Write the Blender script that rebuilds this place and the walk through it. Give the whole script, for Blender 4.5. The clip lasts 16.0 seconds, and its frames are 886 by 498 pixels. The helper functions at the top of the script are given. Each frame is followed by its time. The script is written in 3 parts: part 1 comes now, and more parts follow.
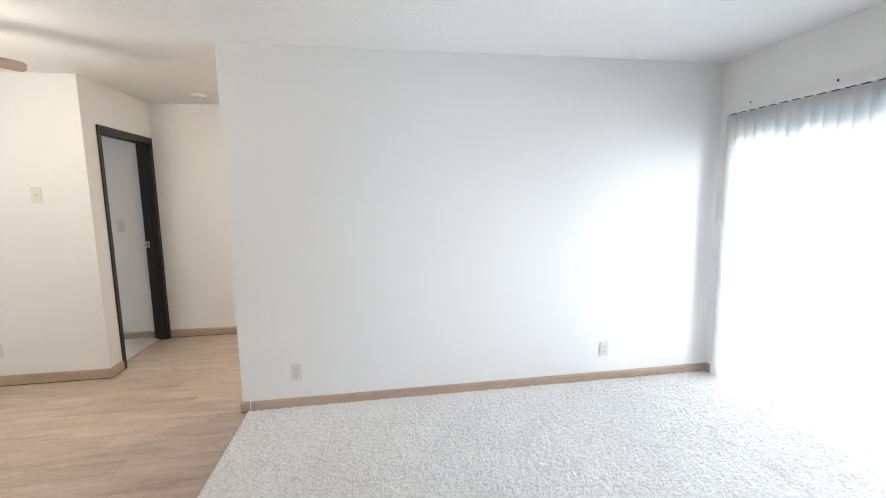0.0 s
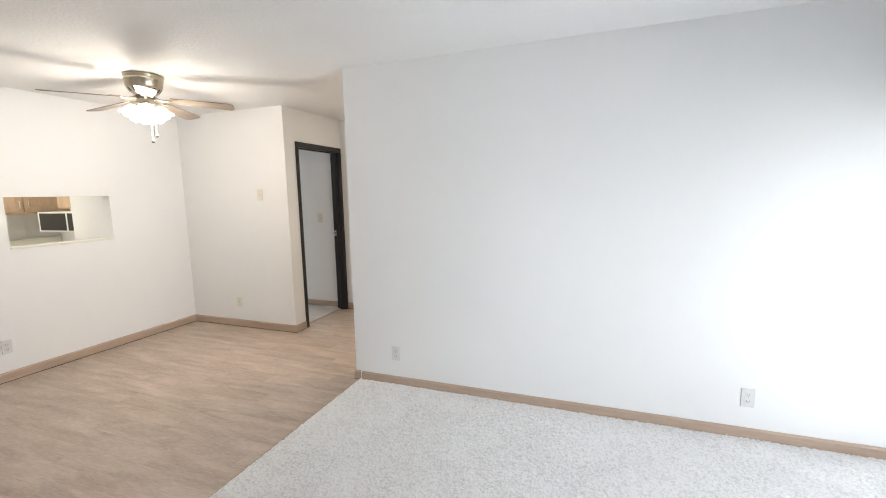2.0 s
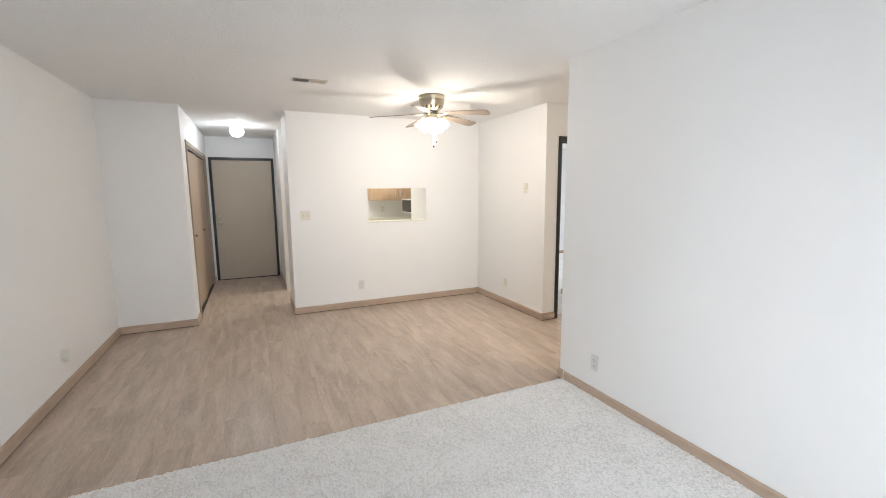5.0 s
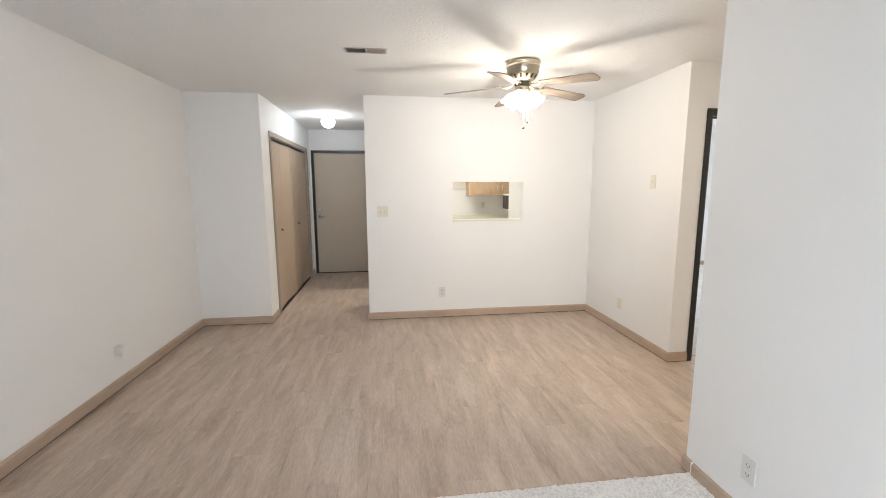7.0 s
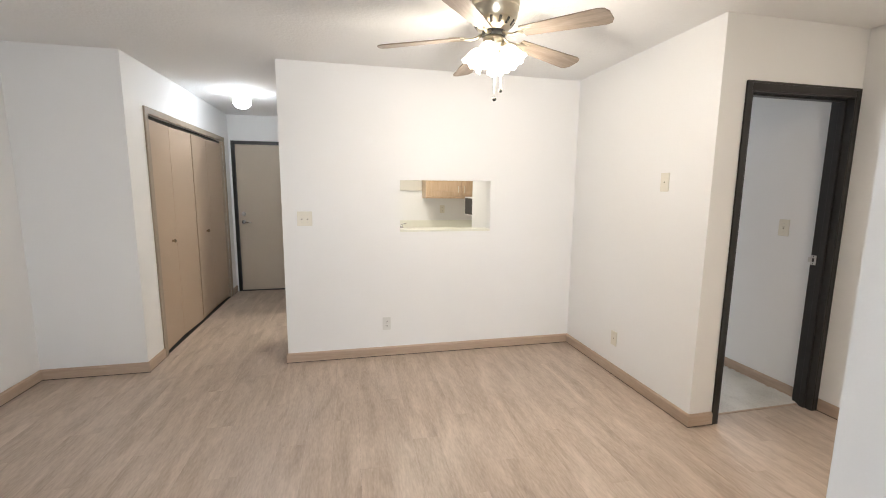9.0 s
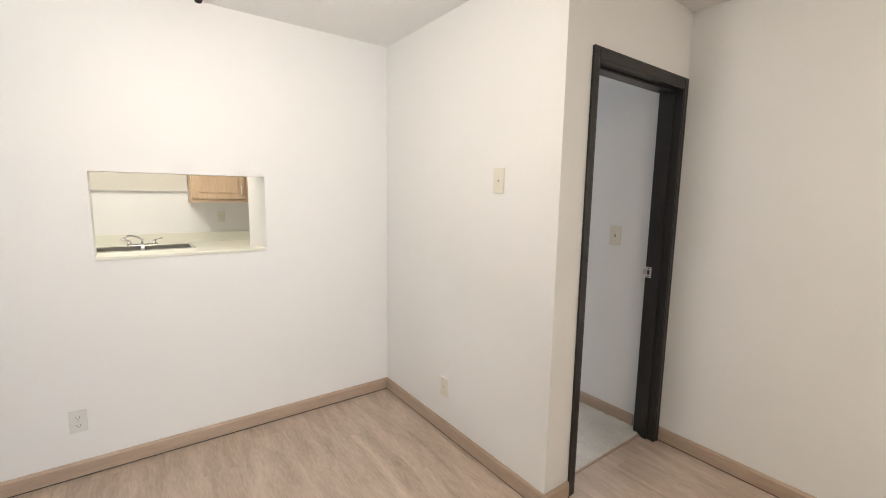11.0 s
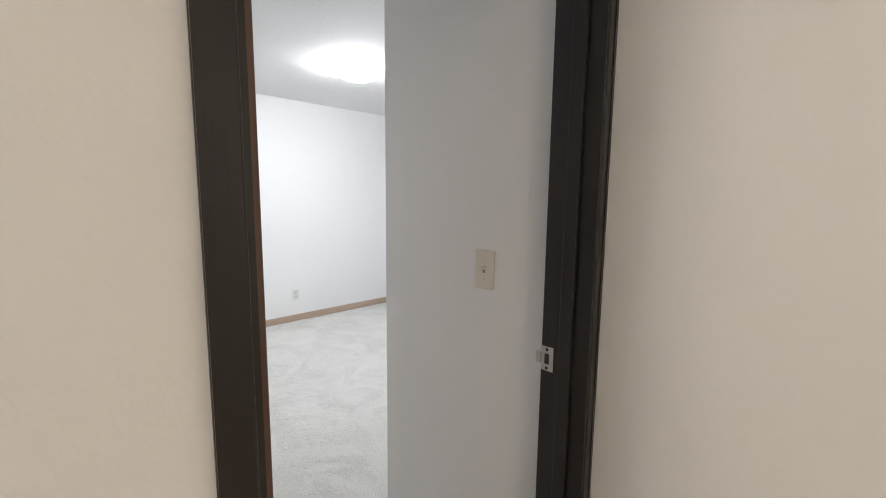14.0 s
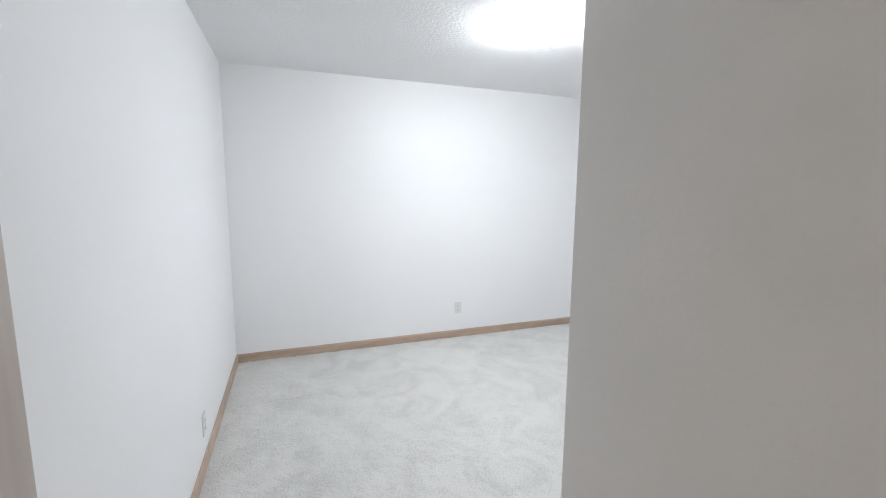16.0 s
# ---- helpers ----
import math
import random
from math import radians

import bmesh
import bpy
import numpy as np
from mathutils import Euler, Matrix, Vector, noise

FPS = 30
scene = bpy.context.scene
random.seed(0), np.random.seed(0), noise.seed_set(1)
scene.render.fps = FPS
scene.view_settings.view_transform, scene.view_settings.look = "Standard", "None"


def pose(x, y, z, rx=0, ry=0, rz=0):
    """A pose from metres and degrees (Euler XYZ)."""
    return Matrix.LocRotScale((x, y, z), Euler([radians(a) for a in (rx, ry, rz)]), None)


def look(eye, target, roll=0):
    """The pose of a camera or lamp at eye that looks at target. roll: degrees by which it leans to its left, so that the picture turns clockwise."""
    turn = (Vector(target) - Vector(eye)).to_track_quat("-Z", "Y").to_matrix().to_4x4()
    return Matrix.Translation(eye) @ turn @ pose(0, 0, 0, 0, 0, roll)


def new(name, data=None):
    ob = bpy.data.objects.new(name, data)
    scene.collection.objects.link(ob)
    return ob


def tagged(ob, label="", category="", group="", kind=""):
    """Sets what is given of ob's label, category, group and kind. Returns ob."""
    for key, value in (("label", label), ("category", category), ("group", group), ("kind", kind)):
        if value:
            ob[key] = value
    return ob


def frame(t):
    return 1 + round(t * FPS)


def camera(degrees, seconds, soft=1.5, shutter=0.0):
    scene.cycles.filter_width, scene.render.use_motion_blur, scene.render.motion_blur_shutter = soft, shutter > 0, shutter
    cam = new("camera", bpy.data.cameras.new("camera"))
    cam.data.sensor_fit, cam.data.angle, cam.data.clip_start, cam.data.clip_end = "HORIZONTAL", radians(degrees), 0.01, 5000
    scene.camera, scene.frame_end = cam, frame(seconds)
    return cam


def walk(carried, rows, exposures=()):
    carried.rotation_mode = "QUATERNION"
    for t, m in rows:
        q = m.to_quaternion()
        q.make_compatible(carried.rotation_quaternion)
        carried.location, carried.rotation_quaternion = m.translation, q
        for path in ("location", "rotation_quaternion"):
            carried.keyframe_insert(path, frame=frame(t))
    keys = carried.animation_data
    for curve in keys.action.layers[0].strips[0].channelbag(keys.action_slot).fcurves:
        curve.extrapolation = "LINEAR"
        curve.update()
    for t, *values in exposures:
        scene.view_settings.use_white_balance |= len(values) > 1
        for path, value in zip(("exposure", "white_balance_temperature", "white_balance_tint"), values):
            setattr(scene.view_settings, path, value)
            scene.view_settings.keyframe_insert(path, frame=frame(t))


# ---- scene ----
cam = camera(93.4, 16.0, 1.0)
PATH = [
    (0, (0.324, 0.025, 1.471), (0.636, 1.984, 1.22), -0.8),
    (0.5, (0.58, 0.022, 1.472), (0.62, 2.006, 1.222), -1.1),
    (1, (0.83, 0.092, 1.481), (0.602, 2.062, 1.218), -1.1),
    (1.5, (0.987, 0.156, 1.459), (0.544, 2.091, 1.213), -0.9),
    (2, (1.196, 0.132, 1.498), (0.505, 1.991, 1.236), -1.1),
    (2.5, (1.38, 0.125, 1.483), (0.47, 1.888, 1.23), -0.8),
    (3, (1.55, 0.222, 1.49), (0.409, 1.844, 1.234), -0.7),
    (3.5, (1.71, 0.291, 1.5), (0.372, 1.754, 1.242), -0.6),
    (4, (1.895, 0.395, 1.486), (0.361, 1.654, 1.23), -0.6),
    (4.5, (1.93, 0.554, 1.481), (0.246, 1.6, 1.216), -0.4),
    (5, (1.896, 0.779, 1.492), (0.092, 1.597, 1.22), -0.5),
    (7.5, (0.938, 1.511, 1.482), (-1.027, 1.741, 1.19), 0.0),
    (8, (0.655, 1.579, 1.455), (-1.31, 1.814, 1.171), 0.2),
    (8.5, (0.387, 1.605, 1.468), (-1.573, 1.886, 1.182), 0.3),
    (9, (0.138, 1.715, 1.465), (-1.794, 2.148, 1.182), 0.5),
    (11.5, (-0.906, 2.532, 1.451), (-2.408, 3.828, 1.201), 0.7),
    (12, (-1.011, 2.773, 1.45), (-2.43, 4.162, 1.203), 0.5),
    (12.5, (-1.125, 3.048, 1.459), (-2.494, 4.484, 1.204), 0.7),
    (13, (-1.23, 3.317, 1.438), (-2.591, 4.761, 1.188), 0.7),
    (13.5, (-1.365, 3.567, 1.441), (-2.735, 5.003, 1.191), 0.3),
    (14, (-1.458, 3.815, 1.432), (-2.878, 5.201, 1.181), 0.6),
    (14.2, (-1.497, 3.898, 1.441), (-2.949, 5.249, 1.179), -0.1),
    (14.5, (-1.566, 3.983, 1.443), (-3.126, 5.205, 1.176), -0.4),
    (14.7, (-1.613, 4.013, 1.441), (-3.243, 5.142, 1.18), 0.3),
    (15, (-1.717, 4.07, 1.453), (-3.415, 5.093, 1.188), 0.1),
    (15.3, (-1.826, 4.13, 1.454), (-3.571, 5.072, 1.197), 0.3),
    (15.5, (-1.906, 4.17, 1.445), (-3.68, 5.058, 1.191), 0.4),
    (15.7, (-1.988, 4.207, 1.449), (-3.793, 5.028, 1.191), 0.7),
    (16, (-2.142, 4.301, 1.454), (-4.003, 4.983, 1.186), 0.4),
]
EXPOSURES = [(0, 0.74, 6400, 10.5), (3.5, 0.74, 6430, 11), (5, 0.81, 6430, 11), (7.5, 0.83, 6450, 11), (9, 0.79, 6450, 11), (11.5, 0.66, 6480, 11), (12.5, 0.57, 6750, 11), (13.5, 0.57, 6700, 11), (14.2, 0.57, 6500, 11.5), (16, 0.6, 6380, 11)]
walk(cam, [(t, look(eye, target, roll)) for t, eye, target, roll in PATH], EXPOSURES)

# ---- light ----
world = bpy.data.worlds.new("world")
scene.world = world
world.use_nodes = True
wn = world.node_tree
sky = wn.nodes.new("ShaderNodeTexSky")
sky.sky_type, sky.sun_disc = "NISHITA", False
sky.sun_elevation, sky.sun_rotation = radians(50), radians(100)
wn.links.new(sky.outputs[0], wn.nodes["Background"].inputs[0])
wn.nodes["Background"].inputs[1].default_value = 0.12

WINDOW_W, FAN_W, KITCHEN_W = 86, 5.7, 11


def lamp(name, kind, power, m, colour, size=0.05, size_y=None, cone=180):
    data = bpy.data.lights.new(name, kind)
    data.energy, data.color = power, colour
    if kind == "AREA":
        data.shape, data.size, data.size_y = "RECTANGLE", size, size_y or size
        data.spread = radians(cone)
    else:
        data.shadow_soft_size = size
    ob = new(name, data)
    ob.matrix_world = m
    return ob


# daylight in the patio door's opening, between the glass and the blinds
lamp("patio_daylight", "AREA", WINDOW_W, look((3.05, 1.62, 0.93), (0, 1.62, 0.93)), (0.93, 0.97, 1.0), 2.30, 1.76, 101)

# ---- materials ----


def material(name, colour, rough=0.6, metal=0.0, bump=0.0, scale=200.0, vary=0.06, broad=3.0, stretch=(1, 1, 1), emit=None, emit_power=0.0):
    m = bpy.data.materials.new(name)
    m.use_nodes = True
    nt = m.node_tree
    n, l = nt.nodes, nt.links
    b = n["Principled BSDF"]
    b.inputs["Roughness"].default_value, b.inputs["Metallic"].default_value = rough, metal
    tc = n.new("ShaderNodeTexCoord")
    mp = n.new("ShaderNodeMapping")
    mp.inputs["Scale"].default_value = stretch
    l.new(tc.outputs["Object"], mp.inputs["Vector"])
    big, fine = n.new("ShaderNodeTexNoise"), n.new("ShaderNodeTexNoise")
    big.inputs["Scale"].default_value, fine.inputs["Scale"].default_value = broad, scale
    big.inputs["Detail"].default_value, fine.inputs["Detail"].default_value = 4, 3
    l.new(mp.outputs[0], big.inputs["Vector"])
    l.new(mp.outputs[0], fine.inputs["Vector"])
    mix = n.new("ShaderNodeMix")
    mix.data_type = "FLOAT"
    mix.inputs[0].default_value = 0.5
    l.new(big.outputs[0], mix.inputs[2])
    l.new(fine.outputs[0], mix.inputs[3])
    ramp = n.new("ShaderNodeValToRGB")
    lo, hi = [max(0, c * (1 - vary)) for c in colour], [min(1, c * (1 + vary)) for c in colour]
    ramp.color_ramp.elements[0].position, ramp.color_ramp.elements[1].position = 0.3, 0.7
    ramp.color_ramp.elements[0].color, ramp.color_ramp.elements[1].color = (*lo, 1), (*hi, 1)
    l.new(mix.outputs[0], ramp.inputs[0])
    l.new(ramp.outputs[0], b.inputs["Base Color"])
    if bump:
        bp = n.new("ShaderNodeBump")
        bp.inputs["Strength"].default_value, bp.inputs["Distance"].default_value = bump, 0.003
        l.new(fine.outputs[0], bp.inputs["Height"])
        l.new(bp.outputs[0], b.inputs["Normal"])
    if emit:
        b.inputs["Emission Color"].default_value = (*emit, 1)
        b.inputs["Emission Strength"].default_value = emit_power
    return m


def wood(name, dark, light, along=0, rough=0.45, scale=14.0, random_amount=0.0, stretch=0.11):
    """Wood with grain along one axis; random_amount shifts each piece's tone."""
    m = bpy.data.materials.new(name)
    m.use_nodes = True
    n, l = m.node_tree.nodes, m.node_tree.links
    b = n["Principled BSDF"]
    b.inputs["Roughness"].default_value = rough
    tc, mp, info = n.new("ShaderNodeTexCoord"), n.new("ShaderNodeMapping"), n.new("ShaderNodeObjectInfo")
    s = [1.0, 1.0, 1.0]
    s[along] = stretch
    mp.inputs["Scale"].default_value = s
    l.new(tc.outputs["Object"], mp.inputs["Vector"])
    off = n.new("ShaderNodeVectorMath")
    off.operation = "SCALE"
    off.inputs[0].default_value = (31, 57, 11)
    l.new(info.outputs["Random"], off.inputs["Scale"])
    l.new(off.outputs[0], mp.inputs["Location"])
    g1, g2 = n.new("ShaderNodeTexNoise"), n.new("ShaderNodeTexNoise")
    g1.inputs["Scale"].default_value, g1.inputs["Detail"].default_value, g1.inputs["Distortion"].default_value = scale, 5, 0.6
    g2.inputs["Scale"].default_value, g2.inputs["Detail"].default_value = scale * 9, 3
    l.new(mp.outputs[0], g1.inputs["Vector"])
    l.new(mp.outputs[0], g2.inputs["Vector"])
    mix = n.new("ShaderNodeMix")
    mix.data_type = "FLOAT"
    mix.inputs[0].default_value = 0.35
    l.new(g1.outputs[0], mix.inputs[2])
    l.new(g2.outputs[0], mix.inputs[3])
    add = n.new("ShaderNodeMath")
    add.operation = "MULTIPLY_ADD"
    add.inputs[1].default_value = random_amount
    l.new(info.outputs["Random"], add.inputs[0])
    l.new(mix.outputs[0], add.inputs[2])
    ramp = n.new("ShaderNodeValToRGB")
    ramp.color_ramp.elements[0].position, ramp.color_ramp.elements[1].position = 0.32, 0.68 + random_amount
    ramp.color_ramp.elements[0].color, ramp.color_ramp.elements[1].color = (*dark, 1), (*light, 1)
    l.new(add.outputs[0], ramp.inputs[0])
    l.new(ramp.outputs[0], b.inputs["Base Color"])
    bp = n.new("ShaderNodeBump")
    bp.inputs["Strength"].default_value, bp.inputs["Distance"].default_value = 0.12, 0.002
    l.new(mix.outputs[0], bp.inputs["Height"])
    l.new(bp.outputs[0], b.inputs["Normal"])
    return m


def carpet_material(name, dark, light, patchy=0.3, tufts=95):
    m = bpy.data.materials.new(name)
    m.use_nodes = True
    n, l = m.node_tree.nodes, m.node_tree.links
    b = n["Principled BSDF"]
    b.inputs["Roughness"].default_value = 0.95
    b.inputs["Sheen Weight"].default_value = 0.15
    tc = n.new("ShaderNodeTexCoord")
    tuft, fine, patch = n.new("ShaderNodeTexVoronoi"), n.new("ShaderNodeTexNoise"), n.new("ShaderNodeTexNoise")
    tuft.inputs["Scale"].default_value, fine.inputs["Scale"].default_value, patch.inputs["Scale"].default_value = tufts, 2.4 * tufts, 3.2
    fine.inputs["Detail"].default_value, patch.inputs["Detail"].default_value = 4, 5
    patch.inputs["Distortion"].default_value = 1.5
    for x in (tuft, fine, patch):
        l.new(tc.outputs["Object"], x.inputs["Vector"])
    a, c = n.new("ShaderNodeMix"), n.new("ShaderNodeMix")
    a.data_type = c.data_type = "FLOAT"
    a.inputs[0].default_value, c.inputs[0].default_value = 0.55, patchy
    l.new(tuft.outputs["Distance"], a.inputs[2])
    l.new(fine.outputs[0], a.inputs[3])
    l.new(a.outputs[0], c.inputs[2])
    l.new(patch.outputs[0], c.inputs[3])
    ramp = n.new("ShaderNodeValToRGB")
    ramp.color_ramp.elements[0].position, ramp.color_ramp.elements[1].position = 0.44, 0.66
    ramp.color_ramp.elements[0].color, ramp.color_ramp.elements[1].color = (*light, 1), (*dark, 1)
    l.new(c.outputs[0], ramp.inputs[0])
    l.new(ramp.outputs[0], b.inputs["Base Color"])
    bp = n.new("ShaderNodeBump")
    bp.invert = True
    bp.inputs["Strength"].default_value, bp.inputs["Distance"].default_value = 1.0, 0.010
    l.new(a.outputs[0], bp.inputs["Height"])
    l.new(bp.outputs[0], b.inputs["Normal"])
    return m


def blind_material():
    m = bpy.data.materials.new("blind_vinyl")
    m.use_nodes = True
    n, l = m.node_tree.nodes, m.node_tree.links
    b, out = n["Principled BSDF"], n["Material Output"]
    b.inputs["Base Color"].default_value, b.inputs["Roughness"].default_value = (0.86, 0.86, 0.86, 1), 0.5
    tr, mix = n.new("ShaderNodeBsdfTranslucent"), n.new("ShaderNodeMixShader")
    tr.inputs[0].default_value = (0.9, 0.92, 0.93, 1)
    mix.inputs[0].default_value = 0.4
    l.new(b.outputs[0], mix.inputs[1])
    l.new(tr.outputs[0], mix.inputs[2])
    sheer, both = n.new("ShaderNodeBsdfTransparent"), n.new("ShaderNodeMixShader")
    both.inputs[0].default_value = 0.28
    l.new(mix.outputs[0], both.inputs[1])
    l.new(sheer.outputs[0], both.inputs[2])
    l.new(both.outputs[0], out.inputs[0])
    return m


def glass_material():
    m = bpy.data.materials.new("clear_glass")
    m.use_nodes = True
    b = m.node_tree.nodes["Principled BSDF"]
    b.inputs["Transmission Weight"].default_value, b.inputs["Roughness"].default_value = 1.0, 0.0
    b.inputs["IOR"].default_value = 1.45
    return m


PAINT = material("white_wall_paint", (0.84, 0.84, 0.84), 0.55, bump=0.12, scale=140, vary=0.012, broad=1.5)
CEILING = material("textured_ceiling_paint", (0.84, 0.84, 0.84), 0.8, bump=1.0, scale=60, vary=0.015, broad=2)
OAK = wood("light_oak_trim", (0.37, 0.27, 0.20), (0.54, 0.42, 0.33), 0, 0.4, 10, 0.1)
OAK_Y = wood("light_oak_trim_crosswise", (0.37, 0.27, 0.20), (0.54, 0.42, 0.33), 1, 0.4, 10, 0.1)
PLANK = wood("oak_vinyl_plank", (0.35, 0.272, 0.21), (0.635, 0.522, 0.438), 0, 0.36, 11, 0.02, 0.2)
KITCHEN_FLOOR = material("beige_kitchen_vinyl", (0.42, 0.33, 0.22), 0.4, vary=0.15, scale=30)
CARPET = carpet_material("pale_grey_carpet", (0.72, 0.71, 0.70), (0.93, 0.925, 0.92), 0.25, 75)
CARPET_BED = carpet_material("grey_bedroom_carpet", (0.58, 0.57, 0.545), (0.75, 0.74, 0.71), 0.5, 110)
DARK = material("dark_brown_frame_paint", (0.0165, 0.0148, 0.0138), 0.3, bump=0.08, scale=60, vary=0.15, broad=6, stretch=(6, 6, 0.4))
CLOSET_TAN = material("warm_tan_closet_paint", (0.45, 0.345, 0.255), 0.5, bump=0.06, scale=120, vary=0.04, broad=2)
TAN = material("tan_door_paint", (0.52, 0.445, 0.355), 0.5, bump=0.06, scale=120, vary=0.04, broad=2)
TAUPE = material("taupe_casing_paint", (0.33, 0.27, 0.21), 0.45, bump=0.05, scale=120, vary=0.05)
LEAF = wood("pale_stained_birch_door", (0.41, 0.35, 0.315), (0.56, 0.50, 0.46), 2, 0.4, 4)
LEAF_EDGE = material("brown_door_edge", (0.12, 0.07, 0.05), 0.55, vary=0.1)
PLATE = material("ivory_plastic", (0.74, 0.71, 0.63), 0.35, vary=0.02)
PLATE_WHITE = material("off_white_plate_plastic", (0.71, 0.71, 0.695), 0.35, vary=0.02)
WHITE_PLASTIC = material("white_plastic", (0.80, 0.80, 0.78), 0.35, vary=0.02)
RECESS = material("shaded_switch_recess", (0.30, 0.28, 0.24), 0.6)
SLOT = material("dark_slot", (0.03, 0.028, 0.025), 0.6)
STEEL = material("brushed_steel", (0.62, 0.61, 0.59), 0.28, 1.0, vary=0.05, scale=90)
CHROME = material("chrome", (0.78, 0.78, 0.78), 0.1, 1.0, vary=0.02)
BRASS = material("antique_brass", (0.52, 0.47, 0.37), 0.28, 1.0, vary=0.08, scale=40)
KNOB = material("aged_brass_knob", (0.40, 0.355, 0.28), 0.2, 1.0, vary=0.1, scale=40)
BLADE = wood("greyed_oak_fan_blade", (0.16, 0.12, 0.09), (0.34, 0.275, 0.22), 0, 0.4, 18)
SHADE = material("frosted_glass_shade", (0.9, 0.88, 0.84), 0.4, vary=0.01, emit=(1.0, 0.88, 0.70), emit_power=6)
GLOBE = material("lit_opal_globe", (0.9, 0.9, 0.9), 0.3, vary=0.01, emit=(0.88, 0.95, 1.0), emit_power=29)
DOME = material("lit_opal_dome", (0.9, 0.9, 0.9), 0.3, vary=0.01, emit=(0.92, 0.96, 1.0), emit_power=58)
CABINET = wood("honey_maple_cabinet", (0.50, 0.35, 0.22), (0.68, 0.52, 0.37), 2, 0.4, 9)
COUNTER = material("cream_laminate", (0.78, 0.775, 0.70), 0.35, vary=0.03, scale=200)
# darker than the wall paint: carries the shade above the sink in its colour
DIM_BAND = material("shaded_wall_band", (0.63, 0.61, 0.56), 0.6, vary=0.02, scale=120)
BLACK = material("black_glossy_plastic", (0.012, 0.012, 0.013), 0.35, vary=0.1)
BLIND = blind_material()
GLASS = glass_material()
ALUMINIUM = material("white_aluminium", (0.75, 0.75, 0.74), 0.4, vary=0.03)

# ---- building helpers ----


def add_box(bm, x0, x1, y0, y1, z0, z1):
    v = [bm.verts.new((x, y, z)) for x in (x0, x1) for y in (y0, y1) for z in (z0, z1)]
    for f in ((0, 1, 3, 2), (4, 6, 7, 5), (0, 4, 5, 1), (2, 3, 7, 6), (0, 2, 6, 4), (1, 5, 7, 3)):
        bm.faces.new([v[i] for i in f])


def boxes(*bs, bevel=0.0, segments=2):
    bm = bmesh.new()
    for b in bs:
        add_box(bm, *b)
    bmesh.ops.recalc_face_normals(bm, faces=bm.faces)
    if bevel:
        bmesh.ops.bevel(bm, geom=bm.edges[:], offset=bevel, segments=segments, affect="EDGES", profile=0.5)
    return bm


def lathe(profile, steps=32, axis="z", wave=0.0, waves=6):
    """Turned shape from (radius, height) pairs; wave scallops the lower rim."""
    bm = bmesh.new()
    rings = []
    for i, (r, h) in enumerate(profile):
        ring = []
        for k in range(steps):
            a = 2 * math.pi * k / steps
            rr = max(r, 0.0004)
            z = h + (wave * math.cos(waves * a) if i == 0 else 0)
            p = (rr * math.cos(a), rr * math.sin(a), z)
            ring.append(bm.verts.new(p if axis == "z" else (p[0], -p[2], p[1]) if axis == "y" else (p[2], p[0], p[1])))
        rings.append(ring)
    for a, b in zip(rings, rings[1:]):
        for k in range(steps):
            bm.faces.new((a[k], a[(k + 1) % steps], b[(k + 1) % steps], b[k]))
    bmesh.ops.recalc_face_normals(bm, faces=bm.faces)
    for f in bm.faces:
        f.smooth = True
    return bm


def tube(points, r, steps=10):
    bm = bmesh.new()
    pts = [Vector(p) for p in points]
    rings = []
    for i, p in enumerate(pts):
        d = (pts[min(i + 1, len(pts) - 1)] - pts[max(i - 1, 0)]).normalized()
        u = d.orthogonal().normalized()
        if rings:
            u = (last - d * last.dot(d)).normalized()
        last, w = u, d.cross(u)
        rings.append([bm.verts.new(p + r * (math.cos(2 * math.pi * k / steps) * u + math.sin(2 * math.pi * k / steps) * w)) for k in range(steps)])
    for a, b in zip(rings, rings[1:]):
        for k in range(steps):
            bm.faces.new((a[k], a[(k + 1) % steps], b[(k + 1) % steps], b[k]))
    bm.faces.new(rings[0][::-1]), bm.faces.new(rings[-1])
    for f in bm.faces:
        f.smooth = True
    bmesh.ops.recalc_face_normals(bm, faces=bm.faces)
    return bm


def part(name, bm, mat, parent=None, label="", m=None):
    me = bpy.data.meshes.new(name)
    bm.to_mesh(me)
    bm.free()
    me.materials.append(mat)
    ob = new(name, me)
    ob.parent = parent
    if m is not None:
        ob.matrix_basis = m
    return tagged(ob, label) if label else ob


def thing(name, label, category, m=None, group=""):
    ob = new(name)
    ob.empty_display_size = 0.1
    if m is not None:
        ob.matrix_basis = m
    return tagged(ob, label, category, group)


def structure(name, bm, mat, label, category):
    return tagged(part(name, bm, mat), label, category, "", "structure")


H = 2.44

# ---- walls, ceiling, floors ----


def wall(name, label, *bs):
    return structure(name, boxes(*bs), PAINT, label, "wall")


wall("wall_partition", "plain white painted partition wall", (-0.63, 2.97, 2.95, 3.07, 0, H))
wall("wall_east", "white wall around the patio door", (2.97, 3.12, -0.7, 0.45, 0, H), (2.97, 3.12, 2.82, 3.07, 0, H), (2.97, 3.12, 0.45, 2.82, 2.05, H))
wall("wall_south", "plain white living room wall", (-3.455, 2.97, -0.7, -0.6, 0, H))
wall("wall_closet_corner", "short white wall beside the coat closet", (-3.555, -3.455, -0.7, 0.125, 0, H))
wall("wall_closet", "white entry wall with a wide closet opening", (-3.80, -3.555, 0.025, 0.125, 0, H), (-6.18, -5.88, 0.025, 0.125, 0, H), (-5.88, -3.80, 0.025, 0.125, 2.05, H))
# never in view: closes the closet so that no outside light leaks in
wall("wall_closet_light_stop", "unseen closet back wall added to keep light out", (-6.18, -3.555, -0.7, -0.6, 0, H))
